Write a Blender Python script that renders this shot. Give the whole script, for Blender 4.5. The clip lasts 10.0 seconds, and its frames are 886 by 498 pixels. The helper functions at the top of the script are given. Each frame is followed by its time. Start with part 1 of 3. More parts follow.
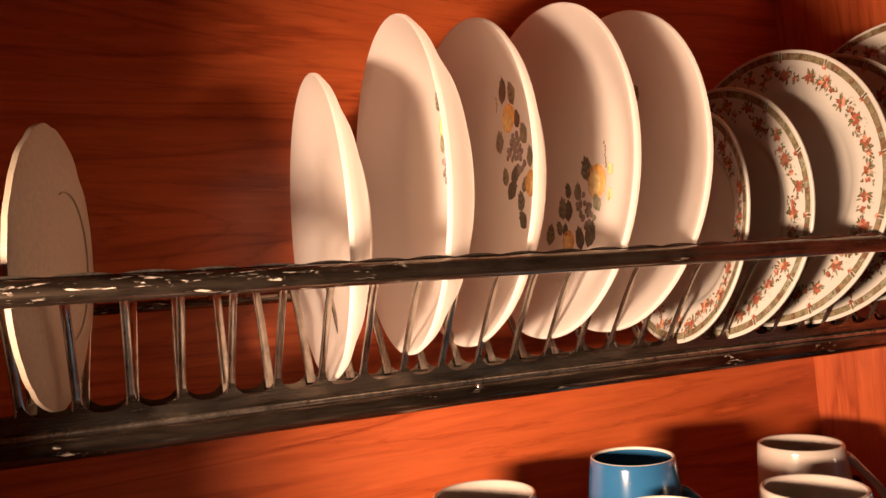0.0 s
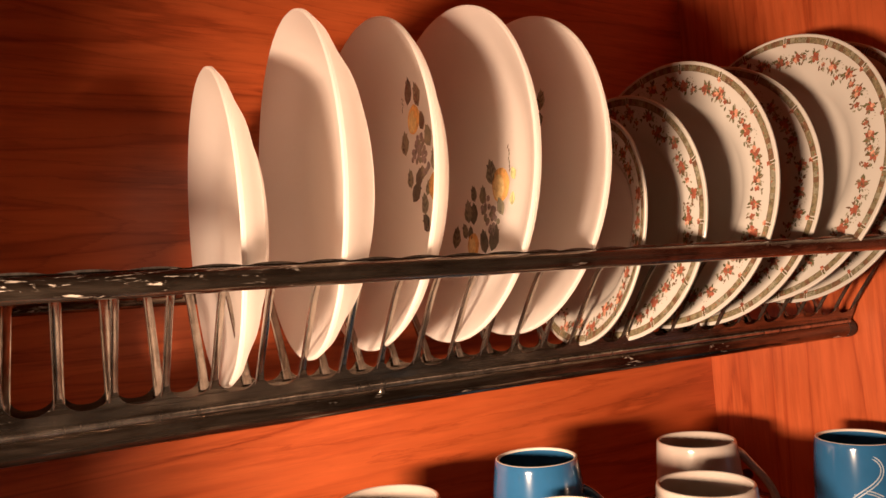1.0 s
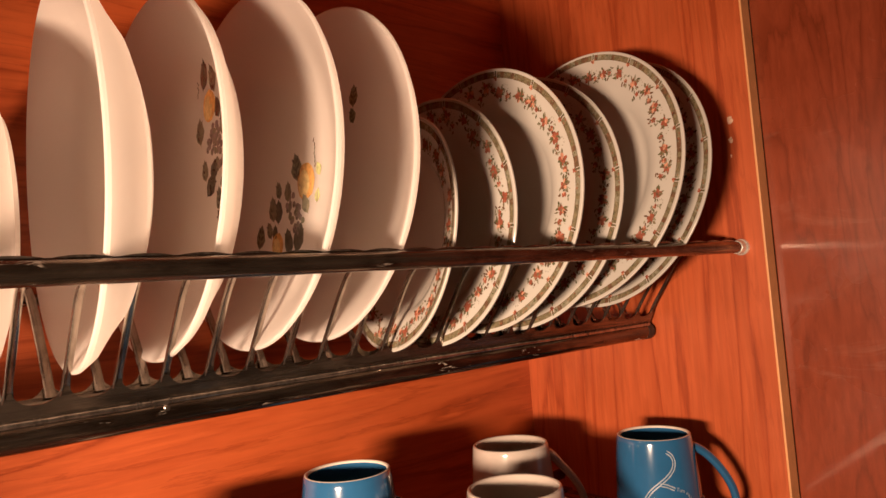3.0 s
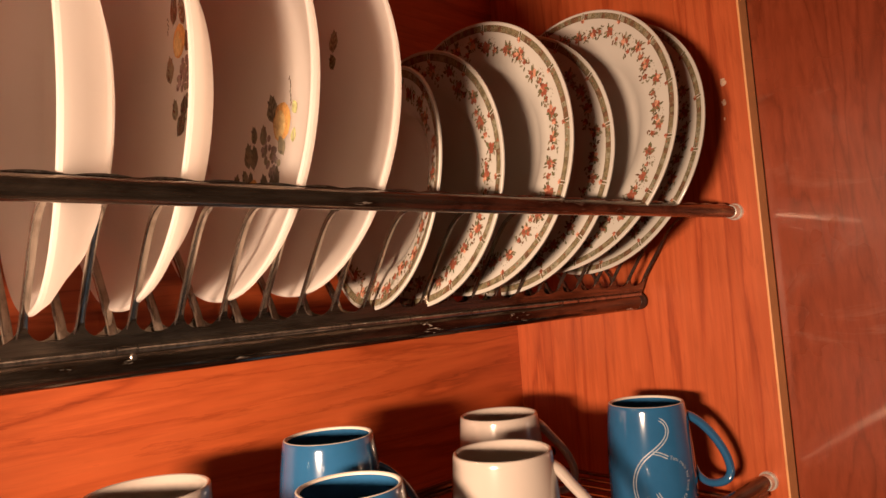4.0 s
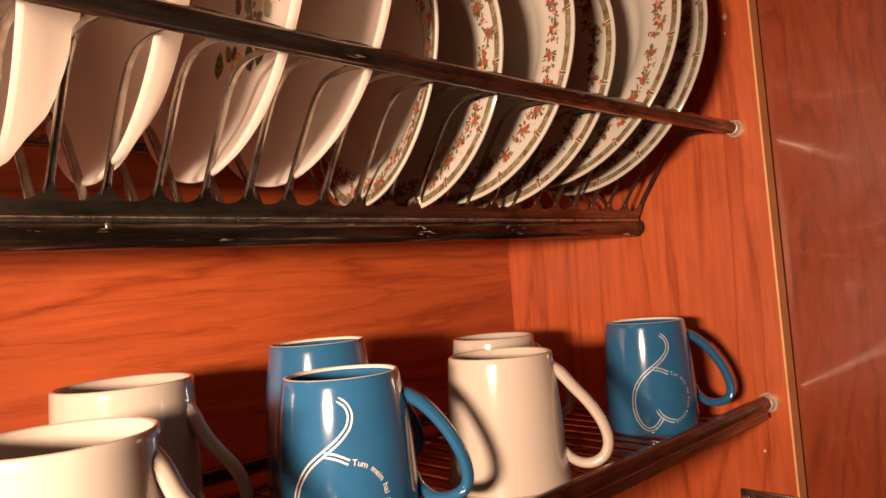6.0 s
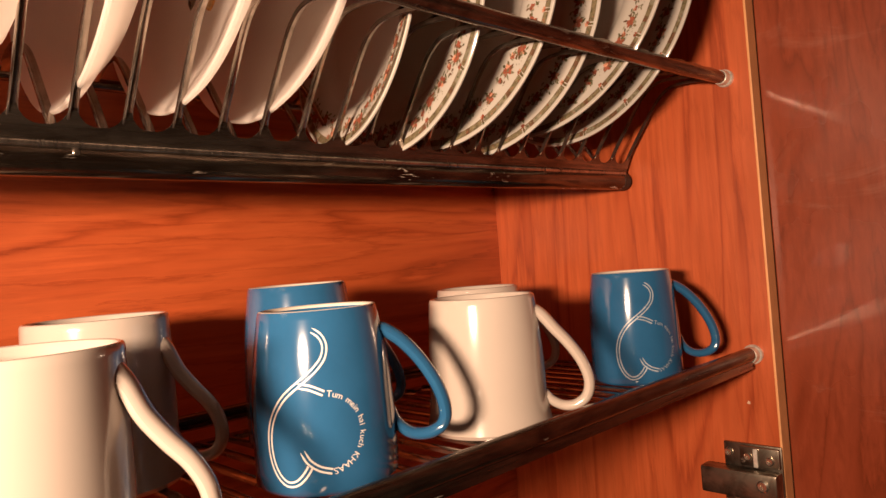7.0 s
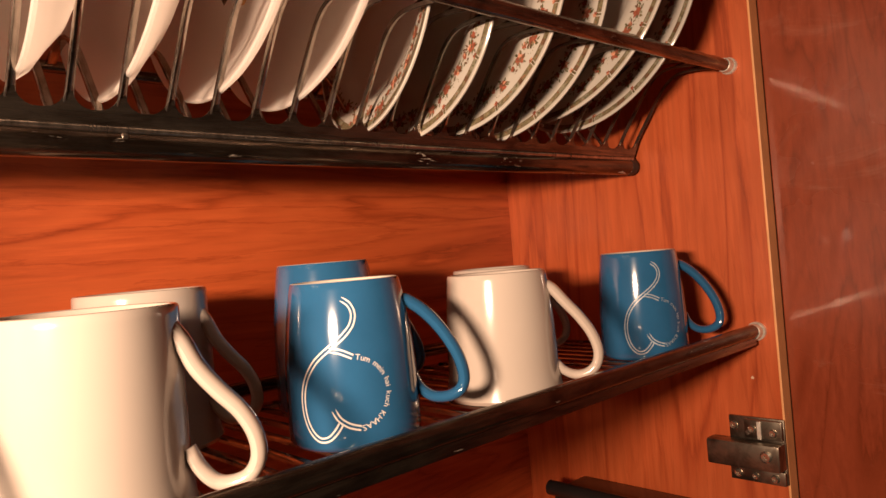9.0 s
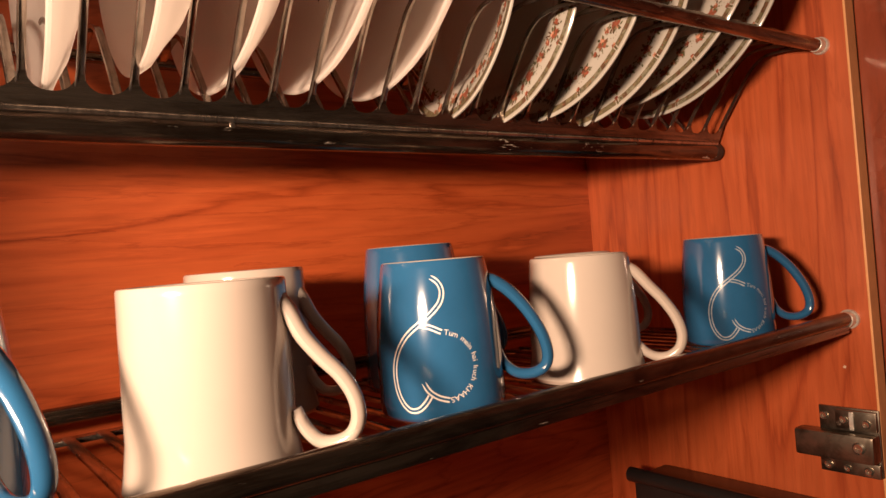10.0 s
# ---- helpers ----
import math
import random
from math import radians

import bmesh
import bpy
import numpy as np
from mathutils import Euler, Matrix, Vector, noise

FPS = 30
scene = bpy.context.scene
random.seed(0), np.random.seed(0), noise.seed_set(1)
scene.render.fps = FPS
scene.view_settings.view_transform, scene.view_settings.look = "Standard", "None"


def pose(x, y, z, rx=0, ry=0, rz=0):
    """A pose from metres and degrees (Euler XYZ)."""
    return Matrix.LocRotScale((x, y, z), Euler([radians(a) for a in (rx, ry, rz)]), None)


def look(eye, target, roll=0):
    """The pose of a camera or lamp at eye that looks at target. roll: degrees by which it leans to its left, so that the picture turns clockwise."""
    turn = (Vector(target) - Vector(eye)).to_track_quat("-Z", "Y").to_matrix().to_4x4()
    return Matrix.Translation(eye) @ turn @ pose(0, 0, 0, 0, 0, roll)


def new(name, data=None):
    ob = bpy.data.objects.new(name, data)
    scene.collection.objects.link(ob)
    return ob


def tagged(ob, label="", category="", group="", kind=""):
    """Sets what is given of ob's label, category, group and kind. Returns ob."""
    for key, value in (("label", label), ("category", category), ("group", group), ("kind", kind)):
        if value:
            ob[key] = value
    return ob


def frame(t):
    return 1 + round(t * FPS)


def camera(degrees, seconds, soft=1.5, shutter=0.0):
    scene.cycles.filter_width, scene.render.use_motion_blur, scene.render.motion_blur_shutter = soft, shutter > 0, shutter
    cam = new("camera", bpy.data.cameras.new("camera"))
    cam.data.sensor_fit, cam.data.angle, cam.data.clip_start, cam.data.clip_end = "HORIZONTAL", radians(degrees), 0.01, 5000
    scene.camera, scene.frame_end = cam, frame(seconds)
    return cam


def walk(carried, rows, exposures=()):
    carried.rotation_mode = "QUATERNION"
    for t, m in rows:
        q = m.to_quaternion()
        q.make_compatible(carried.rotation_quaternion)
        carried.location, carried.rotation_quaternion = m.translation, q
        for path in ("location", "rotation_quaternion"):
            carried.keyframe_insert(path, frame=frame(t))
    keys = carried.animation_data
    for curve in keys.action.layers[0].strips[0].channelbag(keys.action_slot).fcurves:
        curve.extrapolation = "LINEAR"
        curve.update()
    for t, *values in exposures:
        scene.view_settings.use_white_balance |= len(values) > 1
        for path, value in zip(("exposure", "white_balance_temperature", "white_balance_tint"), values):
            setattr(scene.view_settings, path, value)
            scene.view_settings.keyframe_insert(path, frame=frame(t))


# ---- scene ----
cam = camera(65.5, 10.0)
METRES, EYE, TILT, LEAN, TURN = 8.0, 1.5, 0.0, 0.0, 0.0
PATH = [
    (0, (-0.757, -0.632, 0.251), (0.014, 1.208, 0.39), -4.3),
    (0.5, (-0.747, -0.632, 0.255), (0.124, 1.165, 0.367), -4.2),
    (1, (-0.741, -0.632, 0.253), (0.229, 1.113, 0.373), -4.2),
    (1.5, (-0.733, -0.632, 0.256), (0.356, 1.041, 0.377), -4.3),
    (2, (-0.721, -0.633, 0.26), (0.506, 0.942, 0.376), -4.3),
    (2.5, (-0.715, -0.629, 0.257), (0.592, 0.88, 0.372), -4.3),
    (4, (-0.689, -0.608, 0.21), (0.672, 0.853, 0.331), -4.5),
    (4.5, (-0.686, -0.597, 0.193), (0.682, 0.857, 0.313), -4.5),
    (5, (-0.684, -0.59, 0.177), (0.699, 0.851, 0.293), -4.4),
    (6.5, (-0.674, -0.575, 0.123), (0.725, 0.853, 0.194), -4.5),
    (7, (-0.668, -0.577, 0.112), (0.735, 0.848, 0.145), -4.4),
    (7.5, (-0.669, -0.58, 0.108), (0.743, 0.836, 0.117), -4.5),
    (8, (-0.676, -0.584, 0.103), (0.735, 0.834, 0.115), -4.4),
    (8.5, (-0.685, -0.589, 0.103), (0.723, 0.831, 0.112), -4.5),
    (9, (-0.694, -0.595, 0.1), (0.687, 0.852, 0.12), -4.7),
    (9.5, (-0.705, -0.6, 0.097), (0.601, 0.914, 0.122), -4.7),
    (10, (-0.711, -0.602, 0.092), (0.506, 0.984, 0.112), -4.6),
]
walk(cam, [(t, look(eye, target, roll)) for t, eye, target, roll in PATH], ((0.0, 0.40), (2.5, 0.16), (5.0, 0.11), (7.5, 0.03), (10.0, -0.14)))

# ---- light ----
world = bpy.data.worlds.new("room")
scene.world = world
world.use_nodes = True
bg = world.node_tree.nodes["Background"]
bg.inputs["Color"].default_value = (1.0, 0.75, 0.55, 1)
bg.inputs["Strength"].default_value = 0.02

# a broad lamp held before the open cupboard, shining along the racks
lamp = bpy.data.lights.new("hand_torch", "AREA")
lamp.shape, lamp.size, lamp.size_y, lamp.spread = "ELLIPSE", 0.16, 0.065, radians(108)
lamp.energy, lamp.color = 5.9, (1.0, 0.675, 0.46)
lamp_ob = new("hand_torch", lamp)
lamp_ob.matrix_world = look((-1.09, -0.567, 0.165), (-0.34, -0.18, 0.14))


# ---- materials ----
def nodes_of(name):
    m = bpy.data.materials.new(name)
    m.use_nodes = True
    nt = m.node_tree
    return m, nt, nt.nodes["Principled BSDF"]


def add(nt, kind, **values):
    n = nt.nodes.new(kind)
    for key, value in values.items():
        n.inputs[key].default_value = value
    return n


def ramp(nt, source, stops):
    r = nt.nodes.new("ShaderNodeValToRGB")
    while len(r.color_ramp.elements) < len(stops):
        r.color_ramp.elements.new(0.5)
    for e, (at, col) in zip(r.color_ramp.elements, stops):
        e.position, e.color = at, (*col, 1)
    nt.links.new(source, r.inputs["Fac"])
    return r


def place(nt, scale, rot=(0, 0, 0)):
    c = nt.nodes.new("ShaderNodeTexCoord")
    m = nt.nodes.new("ShaderNodeMapping")
    m.inputs["Scale"].default_value = scale
    m.inputs["Rotation"].default_value = rot
    nt.links.new(c.outputs["Object"], m.inputs["Vector"])
    return m


def bump(nt, bsdf, source, strength, distance=0.001):
    b = add(nt, "ShaderNodeBump", Strength=strength, Distance=distance)
    nt.links.new(source, b.inputs["Height"])
    nt.links.new(b.outputs["Normal"], bsdf.inputs["Normal"])


def mix(nt, a, b, fac, mode="MIX"):
    n = nt.nodes.new("ShaderNodeMix")
    n.data_type, n.blend_type = "RGBA", mode
    for sock, v in ((n.inputs[6], a), (n.inputs[7], b), (n.inputs[0], fac)):
        if isinstance(v, bpy.types.NodeSocket):
            nt.links.new(v, sock)
        else:
            sock.default_value = v if isinstance(v, float) else (*v, 1)
    return n.outputs[2]


def laminate(name, stretch, dark, mid, light, rough, smudge=0.0, rings_seen=0.7):
    """Wood-print laminate: long grain along the axis whose stretch is small, arched figure and fine pores."""
    m, nt, b = nodes_of(name)
    big = place(nt, [s * 6 for s in stretch])
    warp = add(nt, "ShaderNodeTexNoise", Scale=1.6, Detail=3.0, Roughness=0.55, Distortion=0.6)
    nt.links.new(big.outputs[0], warp.inputs["Vector"])
    fine = place(nt, [s * 55 for s in stretch])
    grain = add(nt, "ShaderNodeTexNoise", Scale=3.0, Detail=6.0, Roughness=0.65, Distortion=0.3)
    nt.links.new(fine.outputs[0], grain.inputs["Vector"])
    figure = nt.nodes.new("ShaderNodeMath")
    figure.operation = "MULTIPLY_ADD"
    figure.inputs[1].default_value = 15.0
    nt.links.new(warp.outputs["Fac"], figure.inputs[0])
    nt.links.new(grain.outputs["Fac"], figure.inputs[2])
    wave = nt.nodes.new("ShaderNodeMath")
    wave.operation = "PINGPONG"
    wave.inputs[1].default_value = 1.0
    nt.links.new(figure.outputs[0], wave.inputs[0])
    col = ramp(nt, wave.outputs[0], ((0.0, [c * 0.86 for c in dark]), (0.07, dark), (0.22, mid), (0.6, light), (1.0, mid)))
    pores = ramp(nt, grain.outputs["Fac"], ((0.3, (0.66, 0.58, 0.52)), (0.62, (1.04, 1.0, 1.0))))
    both = mix(nt, col.outputs[0], pores.outputs[0], 0.6, "MULTIPLY")
    # thin dark growth lines that run in long waves
    swell = add(nt, "ShaderNodeTexNoise", Scale=0.9, Detail=1.5, Roughness=0.45, Distortion=0.4)
    nt.links.new(big.outputs[0], swell.inputs["Vector"])
    rings = nt.nodes.new("ShaderNodeMath")
    rings.operation = "MULTIPLY_ADD"
    rings.inputs[1].default_value = 34.0
    nt.links.new(swell.outputs["Fac"], rings.inputs[0])
    nt.links.new(grain.outputs["Fac"], rings.inputs[2])
    saw = nt.nodes.new("ShaderNodeMath")
    saw.operation = "FRACT"
    nt.links.new(rings.outputs[0], saw.inputs[0])
    line = ramp(nt, saw.outputs[0], ((0.0, (0.66, 0.56, 0.50)), (0.10, (0.93, 0.91, 0.90)), (0.45, (1.03, 1.02, 1.02)), (0.97, (1.0, 1.0, 1.0)), (1.0, (0.66, 0.56, 0.50))))
    both = mix(nt, both, line.outputs[0], rings_seen, "MULTIPLY")
    cloud = add(nt, "ShaderNodeTexNoise", Scale=5.0, Detail=4.0, Roughness=0.6)
    c2 = place(nt, (1, 1, 1))
    nt.links.new(c2.outputs[0], cloud.inputs["Vector"])
    tone = ramp(nt, cloud.outputs["Fac"], ((0.3, (0.86, 0.84, 0.84)), (0.7, (1.08, 1.06, 1.04))))
    both = mix(nt, both, tone.outputs[0], 0.8, "MULTIPLY")
    if smudge:
        streak = add(nt, "ShaderNodeTexNoise", Scale=9.0, Detail=5.0, Roughness=0.7, Distortion=1.5)
        s = place(nt, (1, 0.55, 1.6), (0.5, 0, 0))
        nt.links.new(s.outputs[0], streak.inputs["Vector"])
        spots = ramp(nt, streak.outputs["Fac"], ((0.60, (0, 0, 0)), (0.74, (smudge, smudge, smudge))))
        both = mix(nt, both, (0.55, 0.36, 0.28), spots.outputs[0])
    nt.links.new(both, b.inputs["Base Color"])
    rr = ramp(nt, cloud.outputs["Fac"], ((0.3, (rough - 0.06,) * 3), (0.7, (rough + 0.1,) * 3)))
    nt.links.new(rr.outputs[0], b.inputs["Roughness"])
    bump(nt, b, grain.outputs["Fac"], 0.08, 0.0006)
    return m


WOOD_BACK = laminate("cherry_laminate_along", (0.075, 1, 1), (0.39, 0.072, 0.018), (0.48, 0.096, 0.026), (0.53, 0.113, 0.031), 0.36)
WOOD_SIDE = laminate("cherry_laminate_upright", (1, 1, 0.07), (0.39, 0.072, 0.020), (0.465, 0.096, 0.028), (0.51, 0.113, 0.035), 0.38, 0.0, 0.35)
# the door's tone is about half as bright as the side panel's
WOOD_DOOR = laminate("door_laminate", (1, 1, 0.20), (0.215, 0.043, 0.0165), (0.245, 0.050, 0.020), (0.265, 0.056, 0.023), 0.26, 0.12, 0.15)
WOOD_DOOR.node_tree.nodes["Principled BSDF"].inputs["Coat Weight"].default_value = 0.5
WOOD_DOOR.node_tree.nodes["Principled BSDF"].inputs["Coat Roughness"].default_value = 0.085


def plain(name, col, rough=0.5, metal=0.0, grain=0.0, scale=60.0, coat=0.0):
    m, nt, b = nodes_of(name)
    n = add(nt, "ShaderNodeTexNoise", Scale=scale, Detail=5.0, Roughness=0.6)
    p = place(nt, (1, 1, 1))
    nt.links.new(p.outputs[0], n.inputs["Vector"])
    lo, hi = [c * (1 - grain) for c in col], [min(1, c * (1 + grain)) for c in col]
    r = ramp(nt, n.outputs["Fac"], ((0.3, lo), (0.7, hi)))
    nt.links.new(r.outputs[0], b.inputs["Base Color"])
    b.inputs["Roughness"].default_value = rough
    b.inputs["Metallic"].default_value = metal
    b.inputs["Coat Weight"].default_value = coat
    b.inputs["Coat Roughness"].default_value = 0.06
    return m


def worn_steel(name, col, rough, dirt, zone_at=0.53, upright=False, end_wear=False):
    """Old plated steel: long dull streaks, brown grime, and chips where the plating has flaked."""
    m, nt, b = nodes_of(name)

    def field(scale, detail, distortion=0.0):
        p = place(nt, scale)
        n = add(nt, "ShaderNodeTexNoise", Scale=1.0, Detail=detail, Roughness=0.62, Distortion=distortion)
        nt.links.new(p.outputs[0], n.inputs["Vector"])
        return n.outputs["Fac"]
    streak = field((330, 25, 18) if upright else (10, 330, 330), 3.0, 0.3)
    patch = field((60, 40, 40) if upright else (16, 70, 70), 5.0, 0.6)
    speck = field((330, 150, 150) if upright else (75, 380, 380), 6.0, 0.7)
    dull = ramp(nt, streak, ((0.34, [c * 0.5 for c in col]), (0.50, col), (0.70, [min(1, c * 1.35) for c in col])))
    grime = ramp(nt, patch, ((0.42, (0, 0, 0)), (0.62, (dirt,) * 3)))
    c = mix(nt, dull.outputs[0], (0.055, 0.033, 0.022), grime.outputs[0])
    chip = ramp(nt, speck, ((0.57, (0, 0, 0)), (0.63, (0.85, 0.85, 0.85))))
    zone = ramp(nt, patch, ((zone_at, (0, 0, 0)), (zone_at + 0.05, (1, 1, 1))))
    flake = mix(nt, chip.outputs[0], zone.outputs[0], 1.0, "MULTIPLY")
    if end_wear:
        # the plating has gone furthest at the handled end
        at = nt.nodes.new("ShaderNodeTexCoord")
        sep = nt.nodes.new("ShaderNodeSeparateXYZ")
        nt.links.new(at.outputs["Object"], sep.inputs[0])
        reach = nt.nodes.new("ShaderNodeMapRange")
        reach.inputs["From Min"].default_value, reach.inputs["From Max"].default_value = 0.10, -0.44
        reach.inputs["To Min"].default_value, reach.inputs["To Max"].default_value = 0.25, 1.0
        nt.links.new(sep.outputs[0], reach.inputs["Value"])
        flake = mix(nt, flake, reach.outputs[0], 1.0, "MULTIPLY")
    c = mix(nt, c, (0.66, 0.58, 0.49), flake)
    nt.links.new(c, b.inputs["Base Color"])
    r = ramp(nt, streak, ((0.3, (rough + 0.16,) * 3), (0.6, (rough,) * 3)))
    rf = mix(nt, r.outputs[0], (0.6, 0.6, 0.6), flake)
    nt.links.new(rf, b.inputs["Roughness"])
    mt = mix(nt, (0.95, 0.95, 0.95), (0.1, 0.1, 0.1), flake)
    nt.links.new(mt, b.inputs["Metallic"])
    bump(nt, b, speck, 0.14, 0.0004)
    return m


RAIL_STEEL = worn_steel("worn_rail_steel", (0.25, 0.19, 0.145), 0.17, 0.85, 0.53, False, True)
STRIP_STEEL = worn_steel("strip_steel", (0.22, 0.18, 0.145), 0.18, 0.80, 0.62)
TUBE_STEEL = worn_steel("dark_tube_steel", (0.17, 0.13, 0.10), 0.16, 0.85, 0.60)
SLAT_STEEL = worn_steel("slat_steel", (0.46, 0.40, 0.345), 0.15, 0.45, 0.66, True)
CAP_STEEL = plain("cap_chrome", (0.78, 0.74, 0.67), 0.22, 0.45, 0.30, 220)
BLACK_END = plain("dark_tube_end", (0.02, 0.016, 0.014), 0.5, 0.0, 0.2)
HINGE_STEEL = worn_steel("hinge_steel", (0.30, 0.26, 0.21), 0.28, 0.7, 0.68, True)
EDGE_BAND = plain("edge_band", (0.74, 0.36, 0.15), 0.5, 0.0, 0.14, 30)
CERAMIC = plain("white_glaze", (0.49, 0.425, 0.375), 0.15, 0.0, 0.02, 25, 0.5)
BOWL = plain("opal_white", (0.82, 0.78, 0.745), 0.20, 0.0, 0.02, 25, 0.4)
# opal glass lets part of the light through
glow = add(BOWL.node_tree, "ShaderNodeBsdfTranslucent", Color=(0.97, 0.92, 0.88, 1))
blend = add(BOWL.node_tree, "ShaderNodeMixShader", Fac=0.64)
BOWL.node_tree.links.new(BOWL.node_tree.nodes["Principled BSDF"].outputs[0], blend.inputs[1])
BOWL.node_tree.links.new(glow.outputs[0], blend.inputs[2])
BOWL.node_tree.links.new(blend.outputs[0], BOWL.node_tree.nodes["Material Output"].inputs["Surface"])
CHINA = plain("bone_china", (0.54, 0.512, 0.465), 0.14, 0.0, 0.02, 25, 0.5)
BLUE = plain("blue_glaze", (0.023, 0.108, 0.240), 0.13, 0.0, 0.07, 35, 0.6)
RIM_BARE = plain("pale_rim", (0.72, 0.64, 0.55), 0.4, 0.0, 0.06)
PRINT = plain("white_print", (0.78, 0.76, 0.72), 0.4, 0.0, 0.04)
FADED = plain("faded_print", (0.34, 0.40, 0.46), 0.35, 0.0, 0.35, 120)
BISQUE = plain("dull_stoneware", (0.42, 0.34, 0.26), 0.55, 0.0, 0.10, 320)
LINE = plain("ring_line", (0.30, 0.235, 0.17), 0.6, 0.0, 0.1)
BLACK_PLASTIC = plain("black_plastic", (0.014, 0.012, 0.012), 0.28, 0.0, 0.2, 20)
# pale so that the unseen walls and ceiling return fill light
WALL_PAINT = plain("room_bounce_paint", (0.74, 0.64, 0.54), 0.8, 0.0, 0.06, 4)
FLOOR_TILE = plain("room_floor", (0.25, 0.20, 0.16), 0.5, 0.0, 0.12, 6)
SCREW = plain("screw_zinc", (0.70, 0.64, 0.54), 0.25, 0.95, 0.1)
INKS = [plain("ink_" + n, c, 0.25, 0.0, 0.40, 230, 0.4) for n, c in (
    ("olive", (0.115, 0.110, 0.055)), ("red", (0.29, 0.090, 0.055)), ("pink", (0.56, 0.27, 0.18)), ("brown", (0.15, 0.085, 0.050)), ("gold", (0.185, 0.152, 0.090)),
    ("leaf", (0.235, 0.215, 0.150)), ("dark_leaf", (0.105, 0.095, 0.068)), ("grape", (0.30, 0.23, 0.22)), ("peach", (0.76, 0.40, 0.13)), ("pale_peach", (0.80, 0.55, 0.25)), ("pale_leaf", (0.42, 0.42, 0.20)))]
OLIVE, RED, PINK, BROWN, GOLD, LEAF, DARK_LEAF, GRAPE, PEACH, PALE, PALE_LEAF = range(11)
MARK = plain("pale_scuff", (0.62, 0.42, 0.30), 0.6, 0.0, 0.3, 300)


# ---- mesh helpers ----
def part(name, bm, material, parent, label="", smooth=True):
    me = bpy.data.meshes.new(name)
    if smooth:
        for f in bm.faces:
            f.smooth = True
    bmesh.ops.recalc_face_normals(bm, faces=bm.faces)
    bm.to_mesh(me)
    bm.free()
    for m in material if isinstance(material, (list, tuple)) else (material,):
        me.materials.append(m)
    if smooth:
        me.set_sharp_from_angle(angle=radians(38))
    ob = new(name, me)
    ob.parent = parent
    if label:
        ob["label"] = label
    return ob


def thing(name, at, label, category, group="", kind=""):
    ob = new(name)
    ob.matrix_world = at if isinstance(at, Matrix) else Matrix.Translation(at)
    ob.empty_display_size = 0.02
    return tagged(ob, label, category, group, kind)


def box(x0, x1, y0, y1, z0, z1, bevel=0.0):
    bm = bmesh.new()
    bmesh.ops.create_cube(bm, size=1)
    for v in bm.verts:
        v.co = Vector((x0 + (v.co.x + 0.5) * (x1 - x0), y0 + (v.co.y + 0.5) * (y1 - y0), z0 + (v.co.z + 0.5) * (z1 - z0)))
    if bevel:
        bmesh.ops.bevel(bm, geom=list(bm.edges), offset=bevel, segments=2, affect="EDGES", profile=0.6)
    return bm


def lathe(profile, steps, axis="Z", bm=None, closed=False):
    """Turns (radius, height) pairs round an axis."""
    bm = bm or bmesh.new()
    rings = []
    for r, h in profile:
        if r < 1e-6:
            p = Vector((0, 0, h)) if axis == "Z" else Vector((h, 0, 0))
            rings.append([bm.verts.new(p)])
            continue
        ring = []
        for k in range(steps):
            a = 2 * math.pi * k / steps
            c, s = r * math.cos(a), r * math.sin(a)
            ring.append(bm.verts.new((c, s, h) if axis == "Z" else (h, c, s)))
        rings.append(ring)
    pairs = list(zip(rings, rings[1:])) + ([(rings[-1], rings[0])] if closed else [])
    for a, b in pairs:
        for k in range(steps):
            q = (k + 1) % steps
            if len(a) == 1 and len(b) == 1:
                break
            if len(a) == 1:
                bm.faces.new((a[0], b[k], b[q]))
            elif len(b) == 1:
                bm.faces.new((a[k], b[0], a[q]))
            else:
                bm.faces.new((a[k], b[k], b[q], a[q]))
    return bm


def smooth_path(pts, n):
    """Catmull-Rom through the points, n steps a span."""
    P = [Vector(p) for p in pts]
    P = [P[0] * 2 - P[1]] + P + [P[-1] * 2 - P[-2]]
    out = []
    for i in range(1, len(P) - 2):
        a, b, c, d = P[i - 1:i + 3]
        for k in range(n):
            t = k / n
            out.append(0.5 * (2 * b + (c - a) * t + (2 * a - 5 * b + 4 * c - d) * t * t + (3 * b - a - 3 * c + d) * t ** 3))
    out.append(P[-2])
    return out


def sweep(path, section, side, bm=None):
    """Sweeps a closed section of (across, out) pairs along a path; side is the fixed across direction, or a function of the step."""
    bm = bm or bmesh.new()
    rings = []
    side = Vector(side)
    for i, p in enumerate(path):
        t = (path[min(i + 1, len(path) - 1)] - path[max(i - 1, 0)]).normalized()
        n = t.cross(side).normalized()
        sec = section(i / (len(path) - 1)) if callable(section) else section
        rings.append([bm.verts.new(p + side * a + n * o) for a, o in sec])
    k = len(rings[0])
    for a, b in zip(rings, rings[1:]):
        for j in range(k):
            bm.faces.new((a[j], b[j], b[(j + 1) % k], a[(j + 1) % k]))
    bm.faces.new(rings[0][::-1])
    bm.faces.new(rings[-1])
    return bm


def oval(a, b, n=10):
    return [(a * math.cos(2 * math.pi * k / n), b * math.sin(2 * math.pi * k / n)) for k in range(n)]


def tube_x(x0, x1, y, z, r, n=20, wobble=0.0):
    """A round tube along x, a little uneven."""
    steps = 60
    prof = [(0.0, x0)]
    for k in range(steps + 1):
        prof.append((r * (1 + wobble * noise.noise(Vector((k * 0.9, z * 9, 0)))), x0 + (x1 - x0) * k / steps))
    prof.append((0.0, x1))
    bm = lathe(prof, n, "X")
    bmesh.ops.translate(bm, verts=bm.verts, vec=(0, y, z))
    return bm


